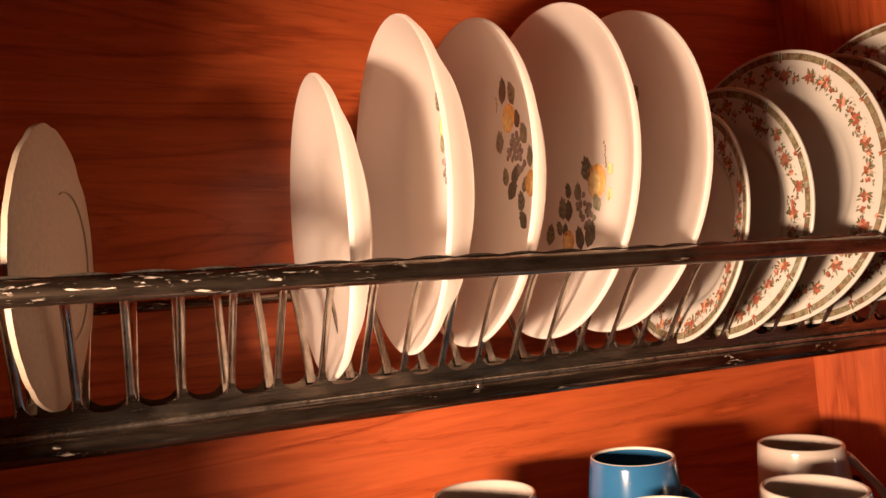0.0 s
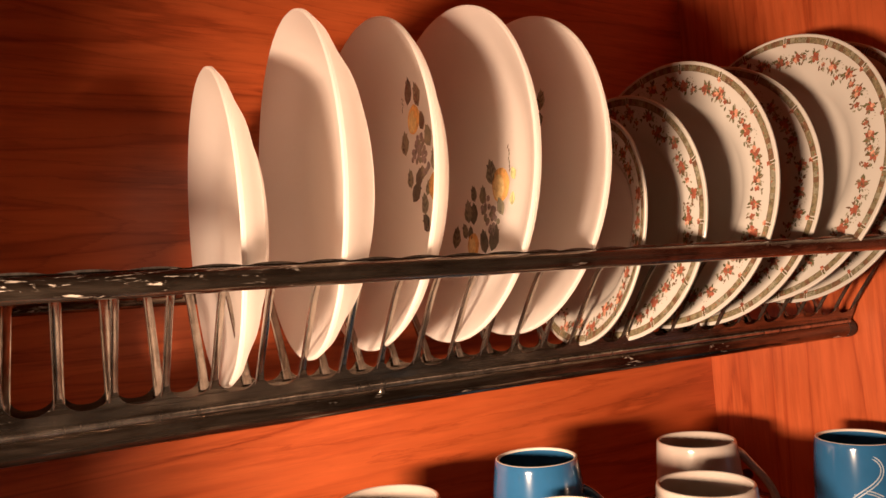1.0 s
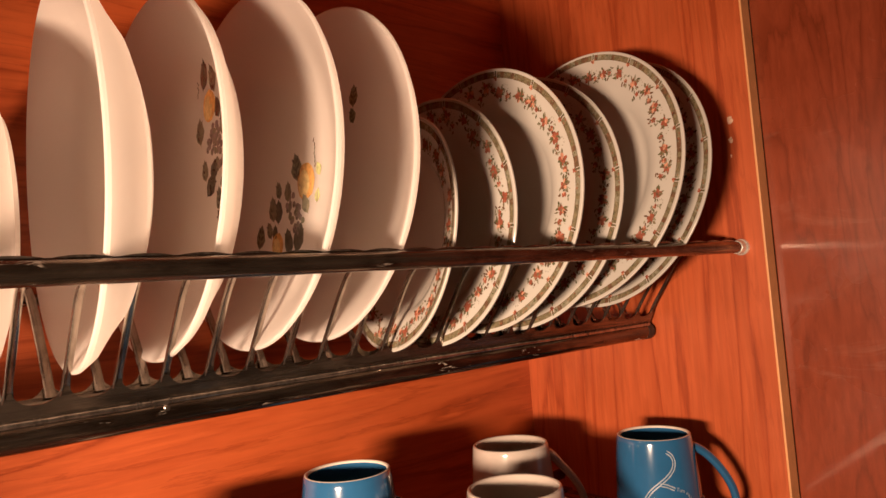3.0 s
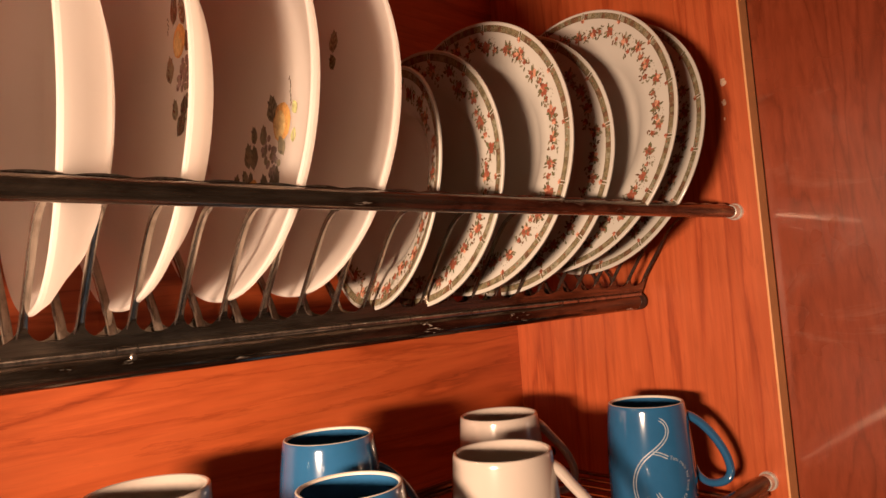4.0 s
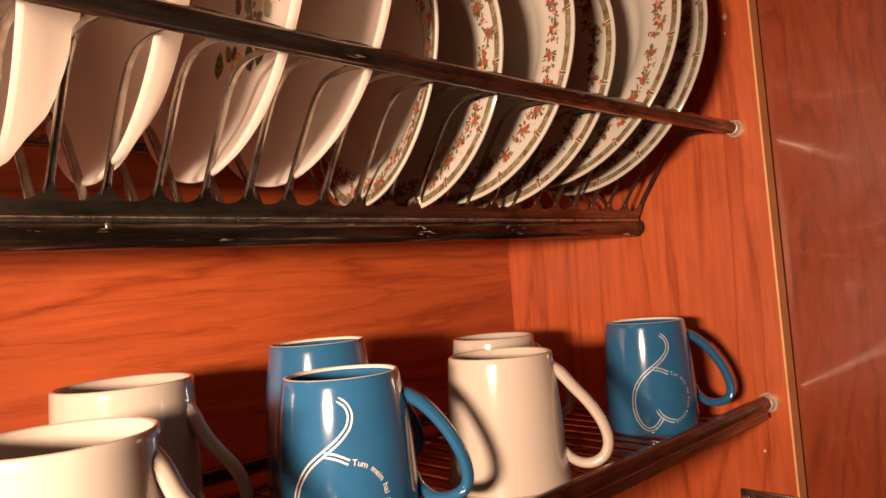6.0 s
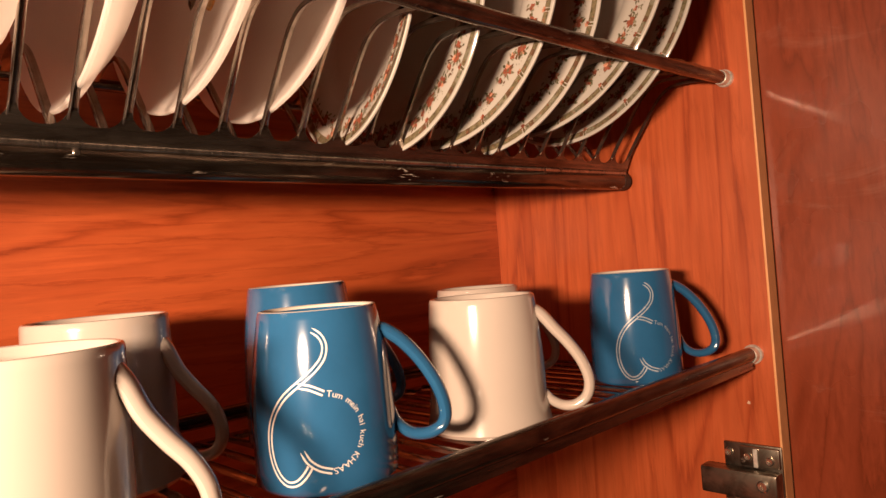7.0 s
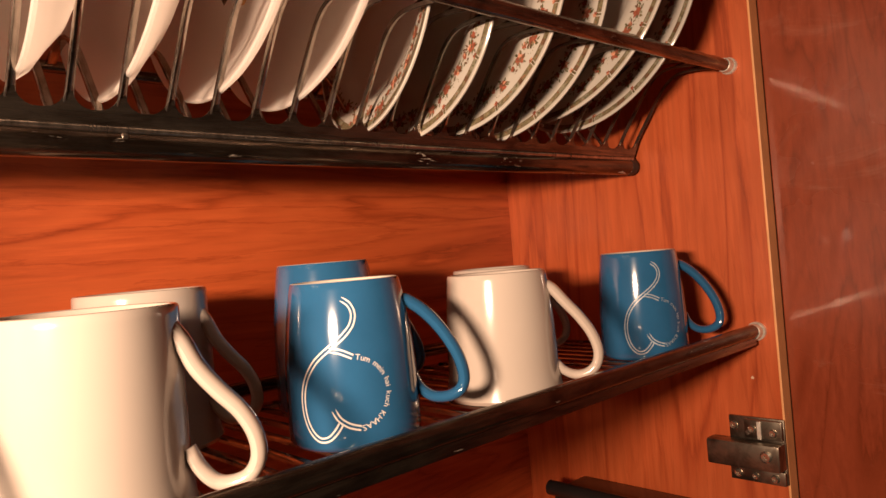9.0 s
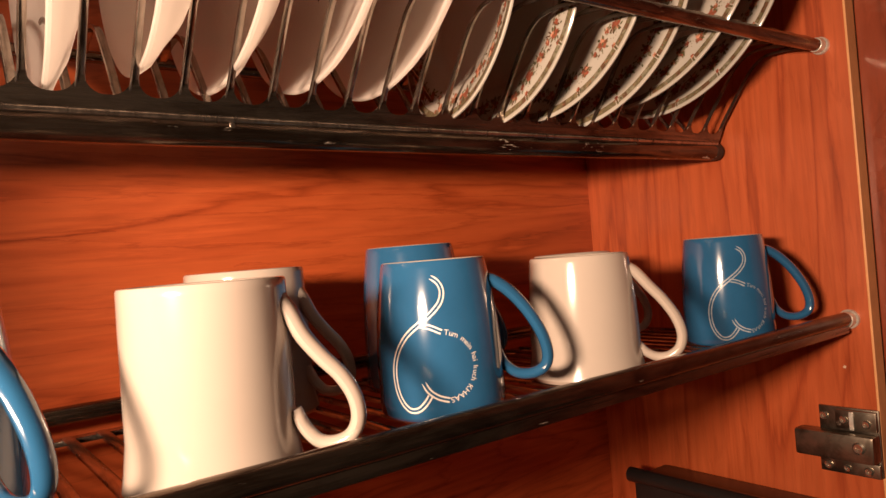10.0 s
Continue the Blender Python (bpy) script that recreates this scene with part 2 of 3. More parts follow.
# ---- unseen room round the cupboard, added to bounce the lamp's light back ----
def slab(name, x0, x1, y0, y1, z0, z1, material, label, category):
    ob = part(name, box(x0, x1, y0, y1, z0, z1), material, None, "", False)
    return tagged(ob, label, category, kind="structure")


slab("floor", -2.6, 1.8, -2.8, 0.12, -1.62, -1.52, FLOOR_TILE, "unseen brown kitchen floor under the cupboard", "floor")
slab("ceiling", -2.6, 1.8, -2.8, 0.12, 1.15, 1.25, WALL_PAINT, "unseen pale kitchen ceiling, added to bounce light", "ceiling")
slab("wall_north", -2.6, 1.8, 0.02, 0.12, -1.52, 1.15, WALL_PAINT, "unseen pale kitchen wall behind the cupboard", "wall")
slab("wall_south", -2.6, 1.8, -2.8, -2.7, -1.52, 1.15, WALL_PAINT, "unseen pale kitchen wall facing the cupboard, added to bounce light", "wall")
slab("wall_east", 1.7, 1.8, -2.7, 0.02, -1.52, 1.15, WALL_PAINT, "unseen pale kitchen wall at the cupboard door side, added to bounce light", "wall")
slab("wall_west", -2.6, -2.5, -2.7, 0.02, -1.52, 1.15, WALL_PAINT, "unseen pale kitchen wall beyond the lamp, added to bounce light", "wall")

# ---- cupboard ----
LEFT, FRONT, TOP, BOTTOM = -0.902, -0.3265, 0.74, -0.30
cup = thing("cupboard", (0, 0, 0), "cherry wood laminate wall cupboard, open, holding two dish racks", "cupboard", kind="structure")
part("back_panel", box(LEFT, 0.0, 0.0, 0.012, BOTTOM, TOP), WOOD_BACK, cup, "orange-brown laminate with long level grain", False)
part("side_panel", box(0.0, 0.018, FRONT, 0.012, BOTTOM - 0.018, TOP + 0.018), WOOD_SIDE, cup, "orange-brown laminate with upright grain", False)
part("side_panel", box(LEFT - 0.018, LEFT, FRONT, 0.012, BOTTOM - 0.018, TOP + 0.018), WOOD_SIDE, cup, "orange-brown laminate with upright grain", False)
part("top_panel", box(LEFT, 0.0, FRONT, 0.012, TOP, TOP + 0.018), WOOD_BACK, cup, "", False)
part("bottom_panel", box(LEFT, 0.0, FRONT, 0.012, BOTTOM - 0.018, BOTTOM), WOOD_BACK, cup, "", False)
part("edge_strip", box(-0.0006, 0.0180, FRONT - 0.0022, FRONT, BOTTOM - 0.018, TOP + 0.018, 0.0006), EDGE_BAND, cup, "pale edge banding", False)
part("edge_strip", box(LEFT - 0.018, LEFT, FRONT - 0.0022, FRONT, BOTTOM - 0.018, TOP + 0.018, 0.0006), EDGE_BAND, cup, "pale edge banding", False)
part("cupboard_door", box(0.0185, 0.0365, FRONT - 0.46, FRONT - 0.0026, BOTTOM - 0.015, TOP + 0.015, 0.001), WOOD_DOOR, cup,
     "laminate door toned darker than the side panel, swung wide open", False)


def blob_mark(y, z, ry, rz, seed):
    """A flat, uneven scuff on the side panel."""
    bm = bmesh.new()
    n = 14
    vs = []
    for k in range(n):
        a = 2 * math.pi * k / n
        f = 0.75 + 0.5 * noise.noise(Vector((math.cos(a) * 1.5, math.sin(a) * 1.5, seed)))
        vs.append(bm.verts.new((-0.0004, y + ry * f * math.cos(a), z + rz * f * math.sin(a))))
    bm.faces.new(vs)
    return bm


part("scuff", blob_mark(-0.305, 0.399, 0.0042, 0.0056, 1), MARK, cup, "chipped pale spot", False)
part("scuff", blob_mark(-0.304, 0.378, 0.003, 0.004, 2), MARK, cup, "", False)
part("scuff", blob_mark(-0.303, 0.362, 0.0012, 0.002, 3), MARK, cup, "", False)
part("scuff", blob_mark(-0.301, -0.047, 0.0018, 0.0024, 4), MARK, cup, "", False)


# hinge on the side panel
hinge = part("hinge", box(-0.0035, 0.0, -0.3285, -0.274, -0.150, -0.086, 0.0012), HINGE_STEEL, cup, "grey steel cabinet hinge plate")
part("hinge_arm", box(-0.021, -0.0035, -0.3285, -0.256, -0.134, -0.108, 0.003), HINGE_STEEL, hinge)
part("hinge_wing", box(-0.008, -0.0035, -0.3275, -0.291, -0.106, -0.0875, 0.0012), HINGE_STEEL, hinge)
part("hinge_wing", box(-0.008, -0.0035, -0.3275, -0.274, -0.150, -0.1365, 0.0012), HINGE_STEEL, hinge)
part("hinge_tab", box(-0.0105, -0.008, -0.3085, -0.3045, -0.106, -0.0885, 0.0008), CAP_STEEL, hinge)
for sx, sy, sz, sr in ((-0.0035, -0.279, -0.096, 0.0042), (-0.008, -0.299, -0.097, 0.0040), (-0.008, -0.319, -0.099, 0.0042),
                       (-0.021, -0.316, -0.119, 0.0058), (-0.008, -0.282, -0.143, 0.0040), (-0.008, -0.299, -0.1435, 0.0034), (-0.008, -0.318, -0.1435, 0.0042)):
    bm = lathe([(0, 0), (sr, 0), (sr, -0.0012), (sr * 0.7, -0.0024), (sr * 0.32, -0.0022), (sr * 0.25, -0.0012), (0, -0.0012)], 14, "X")
    bmesh.ops.translate(bm, verts=bm.verts, vec=(sx, sy, sz))
    part("screw", bm, SCREW, hinge)

# ---- plate rack ----
SLATS = 31
RAIL_Y, RAIL_Z = -0.304, 0.2662
RACK_LEFT = -0.883


def slat_x(k):
    """Where the k-th slat stands."""
    return -0.8582 + 0.02825 * k


def bow(x):
    """The rack hangs askew: away from the side panel it sits further back."""
    return 0.019 * math.sin(min(1.0, max(0.0, -x / 0.6)) * math.pi / 2)


rack = thing("plate_rack", (-0.4235, -0.185, 0.175), "worn chrome steel dish rack with slotted trough, full of plates", "dish rack")
RB = Vector((-0.4235, -0.185, 0.175))


def rack_part(name, bm, material, label="", smooth=True):
    for v in bm.verts:
        v.co.y += bow(v.co.x)
    bmesh.ops.translate(bm, verts=bm.verts, vec=-RB)
    return part(name, bm, material, rack, label, smooth)


rack_part("front_rail", tube_x(RACK_LEFT, -0.012, RAIL_Y, RAIL_Z, 0.0061, 20, 0.05), RAIL_STEEL, "dark tarnished rail with flaked plating")
rack_part("back_rail", tube_x(RACK_LEFT, -0.012, -0.062, 0.261, 0.0045, 16), RAIL_STEEL, "thin tarnished rail")
rack_part("trough_tube", tube_x(RACK_LEFT, -0.013, -0.1890, 0.1818, 0.0093, 20, 0.03), TUBE_STEEL, "dark scratched tube under the slots")
rack_part("trough_ridge", tube_x(RACK_LEFT, -0.013, -0.1958, 0.1893, 0.0021, 10), SLAT_STEEL, "thin rolled ridge")
bm = lathe([(0, -0.0016), (0.0018, -0.0012), (0.0028, 0.0), (0.0028, 0.0015), (0, 0.0015)], 12)
bmesh.ops.rotate(bm, verts=bm.verts, cent=(0, 0, 0), matrix=Matrix.Rotation(radians(-90), 3, "X"))
bmesh.ops.translate(bm, verts=bm.verts, vec=(-0.546, -0.1968, 0.1850))
rack_part("rivet", bm, SLAT_STEEL, "small dull rivet")
bm = box(RACK_LEFT, -0.013, -0.1890, -0.1700, 0.1858, 0.1878)
bmesh.ops.subdivide_edges(bm, edges=[e for e in bm.edges if e.calc_length() > 0.5], cuts=24)
rack_part("trough_floor", bm, TUBE_STEEL, "narrow steel trough floor")


def cap(x, y, z, r):
    prof = [(0, 0), (r, 0), (r, -0.0025), (r * 0.95, -0.0036), (r * 0.84, -0.0042), (r * 0.82, -0.0105), (r * 0.78, -0.0118), (r * 0.68, -0.0120), (r * 0.66, -0.0070), (0, -0.0070)]
    bm = lathe(prof, 20, "X")
    bmesh.ops.translate(bm, verts=bm.verts, vec=(x, y, z))
    return bm


rack_part("end_cap", cap(0.0, RAIL_Y, RAIL_Z, 0.0086), CAP_STEEL, "bright chrome socket")
rack_part("tube_end", tube_x(-0.016, -0.006, -0.1890, 0.1818, 0.0097, 20), BLACK_END, "dark plug")


def apron(y0, z0, y1, z1, out, up=0.0):
    """A strip whose upper edge is scalloped between the slats, from (y0, z0) at its foot to (y1, z1) at the cusps."""
    bm = bmesh.new()
    rows = []
    for i in range(-1, SLATS):
        for k in range(12):
            u = k / 12
            x = slat_x(i + u)
            if x < RACK_LEFT or x > -0.008:
                continue
            d = abs(u - 0.5) * 2
            h = 0.42 + 0.58 * (1 - math.sqrt(max(0.0, 1 - max(0.0, (d - 0.08) / 0.92) ** 2.3)))
            rows.append((x, h))
    prev = None
    for x, h in rows:
        quad = []
        for off, rise in ((0.0, 0.0), (out, up)):
            quad.append(bm.verts.new((x, y0 + off, z0 + rise)))
            quad.append(bm.verts.new((x, y0 + (y1 - y0) * h + off, z0 + (z1 - z0) * h + rise)))
        if prev:
            a, b = prev, quad
            bm.faces.new((a[0], b[0], b[1], a[1]))
            bm.faces.new((a[2], a[3], b[3], b[2]))
            bm.faces.new((a[1], b[1], b[3], a[3]))
            bm.faces.new((a[0], a[2], b[2], b[0]))
        prev = quad
    return bm


rack_part("front_apron", apron(-0.1935, 0.1875, -0.2062, 0.2150, 0.0016), STRIP_STEEL, "scalloped steel strip, stained")
rack_part("upper_apron", apron(-0.3040, 0.2715, -0.2690, 0.2703, 0.0, 0.0013), STRIP_STEEL, "scalloped strip folded over the rail")
bm = bmesh.new()
prev = None
for k in range((SLATS - 1) * 10 + 1):
    x = slat_x(k / 10)
    rise = 0.0019 * math.sin(math.pi * (k % 10) / 10) ** 0.6 if k % 10 else 0.0
    row = [bm.verts.new((x, RAIL_Y + y, RAIL_Z + 0.0052 + z)) for y, z in ((0.0, 0.0), (0.0006, 0.0008 + rise), (0.0016, 0.0009 + rise), (0.0040, 0.0))]
    if prev:
        for a in range(3):
            bm.faces.new((prev[a], row[a], row[a + 1], prev[a + 1]))
    prev = row
rack_part("rolled_lip", bm, SLAT_STEEL, "thin wavy lip curled over the rail")
rack_part("back_apron", apron(-0.1685, 0.1875, -0.1558, 0.2150, 0.0016), STRIP_STEEL, "scalloped steel strip, stained")

SLAT_PATH = [(0, -0.1968, 0.1985), (0, -0.2022, 0.2085), (0, -0.2085, 0.2180), (0, -0.2200, 0.234), (0, -0.2320, 0.2505), (0, -0.2430, 0.2625), (0, -0.2560, 0.2690), (0, -0.2740, 0.2695), (0, -0.2975, 0.2660)]
BACK_PATH = [(0, -0.1652, 0.1985), (0, -0.1598, 0.2085), (0, -0.1535, 0.2180), (0, -0.1420, 0.234), (0, -0.1300, 0.2505), (0, -0.1190, 0.2625), (0, -0.1060, 0.2690), (0, -0.0860, 0.2690), (0, -0.0660, 0.2620)]


def slat_mesh(path, name, foot, wide):
    sec = [(-0.0023, -0.0020), (-0.0018, -0.0024), (-0.0013, -0.0020), (-0.0010, -0.0010), (0.0018, -0.0009), (0.0023, -0.0004), (0.0022, 0.0009), (-0.0020, 0.0010)]

    def section(t):
        # wide and thin where it grows out of the strip
        flare, thick = wide + foot * max(0.0, 1 - t / 0.20) ** 2, min(1.0, 0.25 + t / 0.14)
        return [(a * flare, o * thick) for a, o in sec]
    bm = sweep(smooth_path(path, 3), section, (1, 0, 0))
    bmesh.ops.translate(bm, verts=bm.verts, vec=(0, -RB.y, -RB.z))
    me = bpy.data.meshes.new(name)
    for f in bm.faces:
        f.smooth = True
    bmesh.ops.recalc_face_normals(bm, faces=bm.faces)
    bm.to_mesh(me)
    bm.free()
    me.materials.append(SLAT_STEEL)
    me.set_sharp_from_angle(angle=radians(50))
    return me


FRONT_SLAT, BACK_SLAT = slat_mesh(SLAT_PATH, "front_slat", 0.7, 1.0), slat_mesh(BACK_PATH, "back_slat", 0.0, 1.35)
for i in range(SLATS):
    for me in (FRONT_SLAT, BACK_SLAT):
        o = new(me.name.split(".")[0], me)
        o.parent = rack
        o.location = (slat_x(i) - RB.x, bow(slat_x(i)), 0)

# ---- mug rack ----
SHELF = -0.0115
mrack = thing("mug_rack", (-0.4235, -0.18, SHELF), "worn dark steel slatted shelf rack carrying mugs", "dish rack")
MB = Vector((-0.4235, -0.18, SHELF))


def mrack_part(name, bm, material, label="", smooth=True):
    bmesh.ops.translate(bm, verts=bm.verts, vec=-MB)
    return part(name, bm, material, mrack, label, smooth)


mrack_part("front_rail", tube_x(RACK_LEFT, -0.012, -0.309, 0.0008, 0.0068, 20, 0.04), TUBE_STEEL, "dark tarnished rail with flaked plating")
mrack_part("back_rail", tube_x(RACK_LEFT, -0.012, -0.050, 0.0015, 0.0065, 16), TUBE_STEEL, "dark tarnished rail")
mrack_part("end_cap", cap(0.0, -0.309, 0.0, 0.0095), CAP_STEEL, "bright chrome socket")
mrack_part("front_apron", box(RACK_LEFT, -0.012, -0.3128, -0.3108, -0.0120, -0.0035, 0.0006), TUBE_STEEL, "dark steel strip under the rail")
mrack_part("back_apron", box(RACK_LEFT, -0.012, -0.066, -0.0535, SHELF - 0.0055, SHELF - 0.0015, 0.001), SLAT_STEEL, "steel strip")
bm = sweep(smooth_path([(0, -0.3080, -0.0060), (0, -0.3030, -0.0095), (0, -0.2950, SHELF - 0.0016), (0, -0.18, SHELF - 0.0016), (0, -0.060, SHELF - 0.0016)], 3), [(-0.0037, -0.0010), (-0.0022, -0.0016), (0.0022, -0.0016), (0.0037, -0.0010), (0.0037, 0.0010), (-0.0037, 0.0010)], (1, 0, 0))
bmesh.ops.translate(bm, verts=bm.verts, vec=(0, -MB.y, -MB.z))
first = part("shelf_slat", bm, SLAT_STEEL, mrack)
first.location.x = -0.8732 - MB.x
for i in range(1, 40):
    o = new("shelf_slat", first.data)
    o.parent = mrack
    o.location = (-0.8732 + i * 0.0217 - MB.x, 0, 0)


# ---- mugs ----
def radius_at(prof, z):
    for (r0, z0), (r1, z1) in zip(prof, prof[1:]):
        if z0 <= z <= z1:
            return r0 + (r1 - r0) * (z - z0) / max(1e-9, z1 - z0)
    return prof[-1][0]


def mug(name, at, height, rim, base, turn, material, handle, label, group, flare=0.0, lip=None):
    """A mug with its handle turned to the given direction (degrees). Returns the thing and its outer profile."""
    ob = thing(name, pose(*at, 0, 0, turn), label, "mug", group)
    outer = [(base * 0.86, 0.0), (base * 0.95 + flare, 0.0012), (base + flare, 0.004), (base + flare * 0.5, 0.012), (base, height * 0.26), (base * 0.985 + rim * 0.015, height * 0.4),
             (base * 0.80 + rim * 0.20, height * 0.6), (base * 0.45 + rim * 0.55, height * 0.8), (base * 0.1 + rim * 0.9, height * 0.95), (rim, height - 0.0016)]
    top = [(rim - 0.0006, height - 0.0004), (rim - 0.0017, height), (rim - 0.0029, height - 0.0005)]
    inner = [(rim - 0.0034, height - 0.002), (rim - 0.0032, height * 0.9), (base - 0.0045, height * 0.45), (base - 0.006, height * 0.12), (base * 0.75, 0.006), (0.0, 0.005)]
    part("body", lathe([(0.0, 0.002), (base * 0.8, 0.002)] + outer + top[:1], 72), material, ob)
    part("rim", lathe(top[:1] + top[1:] + inner[:1], 72), lip or material, ob, "paler rim" if lip else "")
    part("inside", lathe(inner, 64), material, ob)
    path = smooth_path([(r, 0, z) for r, z in handle], 5)

    def sec(t):
        w = 0.0045 + 0.0030 * (1 - t) ** 2 + 0.0012 * max(0.0, t - 0.8) * 5
        if t > 0.97:
            w *= 0.8
        return oval(w, 0.0034 + 0.0012 * (1 - t), 12)
    part("handle", sweep(path, sec, (0, 1, 0)), material, ob)
    return ob, outer


BLUE_HANDLE = [(0.0325, 0.0865), (0.0395, 0.0845), (0.0495, 0.0770), (0.0605, 0.0635), (0.0690, 0.0475), (0.0722, 0.0335), (0.0695, 0.0248), (0.0610, 0.0208), (0.0505, 0.0220), (0.0425, 0.0290), (0.0388, 0.0380)]
WHITE_HANDLE = [(0.0370, 0.0890), (0.0425, 0.0810), (0.0485, 0.0690), (0.0570, 0.0580), (0.0660, 0.0480), (0.0718, 0.0370), (0.0728, 0.0260), (0.0685, 0.0180), (0.0605, 0.0150), (0.0525, 0.0165), (0.0460, 0.0235), (0.0415, 0.0330)]
ROUND_HANDLE = [(0.0370, 0.0835), (0.0430, 0.0790), (0.0510, 0.0690), (0.0610, 0.0570), (0.0690, 0.0440), (0.0728, 0.0310), (0.0705, 0.0205), (0.0630, 0.0145), (0.0540, 0.0138), (0.0460, 0.0175), (0.0405, 0.0235)]



def on_mug(outer, u, v, lift=0.0003):
    """A place on the mug's wall: u metres round it from the side of the print, v metres up."""
    r = radius_at(outer, v) + lift
    a = u / radius_at(outer, 0.045) - math.pi / 2 + 0.09
    return Vector((r * math.cos(a), r * math.sin(a), v))


def stroke(bm, outer, pts, width):
    path = smooth_path([(x, y, 0) for x, y in pts], 6)
    prev = None
    for i, p in enumerate(path):
        t = (path[min(i + 1, len(path) - 1)] - path[max(i - 1, 0)]).normalized()
        n = Vector((-t.y, t.x, 0))
        w = width * min(1.0, 0.25 + 6 * min(i, 8) / 48)
        a, b = p + n * w / 2, p - n * w / 2
        pair = (bm.verts.new(on_mug(outer, a.x, a.y)), bm.verts.new(on_mug(outer, b.x, b.y)))
        if prev:
            bm.faces.new((prev[0], pair[0], pair[1], prev[1]))
        prev = pair


def shifted(pts, d):
    path = smooth_path([(x, y, 0) for x, y in pts], 2)
    out = []
    for i, p in enumerate(path):
        t = (path[min(i + 1, len(path) - 1)] - path[max(i - 1, 0)]).normalized()
        out.append((p.x - t.y * d, p.y + t.x * d))
    return out


def glyph(ch, size):
    cu = bpy.data.curves.new("glyph", "FONT")
    cu.body, cu.size, cu.resolution_u = ch, size, 4
    tmp = new("glyph", cu)
    bpy.context.view_layer.update()
    me = tmp.to_mesh()
    data = ([v.co.copy() for v in me.vertices], [tuple(p.vertices) for p in me.polygons])
    width = max([v.co.x for v in me.vertices], default=size * 0.25)
    tmp.to_mesh_clear()
    bpy.data.objects.remove(tmp)
    bpy.data.curves.remove(cu)
    return data, width


def print_on(ob, outer, ink, su=1.0, sv=1.0, du=0.0, foot=0.0):
    """The white looped heart and the words that close it."""
    bm = bmesh.new()
    main = [(-0.0027, 0.0926), (0.0019, 0.0893), (0.0044, 0.0836), (0.0026, 0.0764), (-0.0039, 0.0693), (-0.0124, 0.0629), (-0.0212, 0.0557), (-0.0281, 0.0457), (-0.0313, 0.0343),
            (-0.0308, 0.0229), (-0.0273, 0.0136), (-0.0213, 0.0079), (-0.0147, 0.0086), (-0.0096, 0.0136), (-0.0074, 0.0171)]
    low = [(-0.0113, 0.0257), (-0.0081, 0.0200), (-0.0024, 0.0157), (0.0040, 0.0136)]
    high = [(-0.0124, 0.0622), (-0.0053, 0.0607), (0.0021, 0.0571)]
    for line in (main, low, high):
        for d in (-0.0011, 0.0014):
            stroke(bm, outer, [(x * su + du, foot + z * sv) for x, z in shifted(line, d)], 0.0011)
    words = "Tum mein hai kuch KHAAS"
    glyphs = [glyph(c, 0.0051) if c != " " else (([], []), 0.0022) for c in words]
    total = sum(w + 0.0005 for _, w in glyphs)
    cx, cz, rx, rz = 0.0016, 0.0352, 0.0215, 0.0222
    a0, a1 = radians(84), radians(-82)
    run = 0.0
    for (verts, faces), w in glyphs:
        a = a0 + (a1 - a0) * (run + w / 2) / total
        px, pz = cx + rx * math.cos(a), cz + rz * math.sin(a)
        t = Vector((rx * math.sin(a), -rz * math.cos(a))).normalized()
        n = Vector((-t.y, t.x))
        made = []
        for v in verts:
            q = Vector((px, pz)) + t * (v.x - w / 2) + n * (v.y - 0.0020)
            made.append(bm.verts.new(on_mug(outer, q.x * su + du, foot + q.y * sv)))
        for f in faces:
            bm.faces.new([made[k] for k in f])
        run += w + 0.0005
    part("print", bm, ink, ob, "white looped heart line closed by the words Tum mein hai kuch KHAAS", False)


BLUE_LABEL = "glossy blue tapered mug with white heart print on the steel shelf"
for at, h, rim, base, turn, printed, lab in (
        ((-0.0971, -0.241, SHELF), 0.1005, 0.0355, 0.0405, -50, True, "glossy blue printed mug standing beside the cupboard side panel"),
        ((-0.3842, -0.1298, SHELF), 0.1140, 0.0360, 0.0425, -38, False, "tall glossy blue mug standing near the back panel"),
        ((-0.4330, -0.227, SHELF), 0.1015, 0.0352, 0.0422, -42, True, BLUE_LABEL),
        ((-0.7170, -0.2400, SHELF), 0.0995, 0.0350, 0.0405, -56, False, "glossy blue mug at the dim end of the shelf")):
    ob, outer = mug("mug", at, h, rim, base, turn, BLUE, BLUE_HANDLE, lab, "mugs on the shelf", 0.0, RIM_BARE)
    if printed:
        print_on(ob, outer, *((FADED, 0.95, 0.96, 0.004, 0.001) if turn == -50 else (PRINT, 1.0, 0.965, 0.0, 0.0015)))
for at, h, rim, base, turn, lab in (
        ((-0.2957, -0.2347, SHELF), 0.0955, 0.0385, 0.0425, -56, "cream white glazed mug beside a blue mug"),
        ((-0.1839, -0.1279, SHELF), 0.0955, 0.0385, 0.0425, -35, "cream white glazed mug near the back panel"),
        ((-0.5235, -0.1215, SHELF), 0.1045, 0.0415, 0.0430, -46, "cream white glazed mug in the shade of another"),
        ((-0.5968, -0.2533, SHELF), 0.1000, 0.0405, 0.0410, -38, "large cream white glazed mug with flared foot")):
    mug("mug", at, h, rim, base, turn, CERAMIC, WHITE_HANDLE if h > 0.097 else ROUND_HANDLE, lab, "mugs on the shelf", 0.003)


# ---- plates ----
def at_plate(c, yaw, tilt):
    n = Vector((1, -math.tan(radians(yaw)), -math.tan(radians(tilt))))
    return Matrix.Translation(c) @ n.to_track_quat("X", "Z").to_matrix().to_4x4()


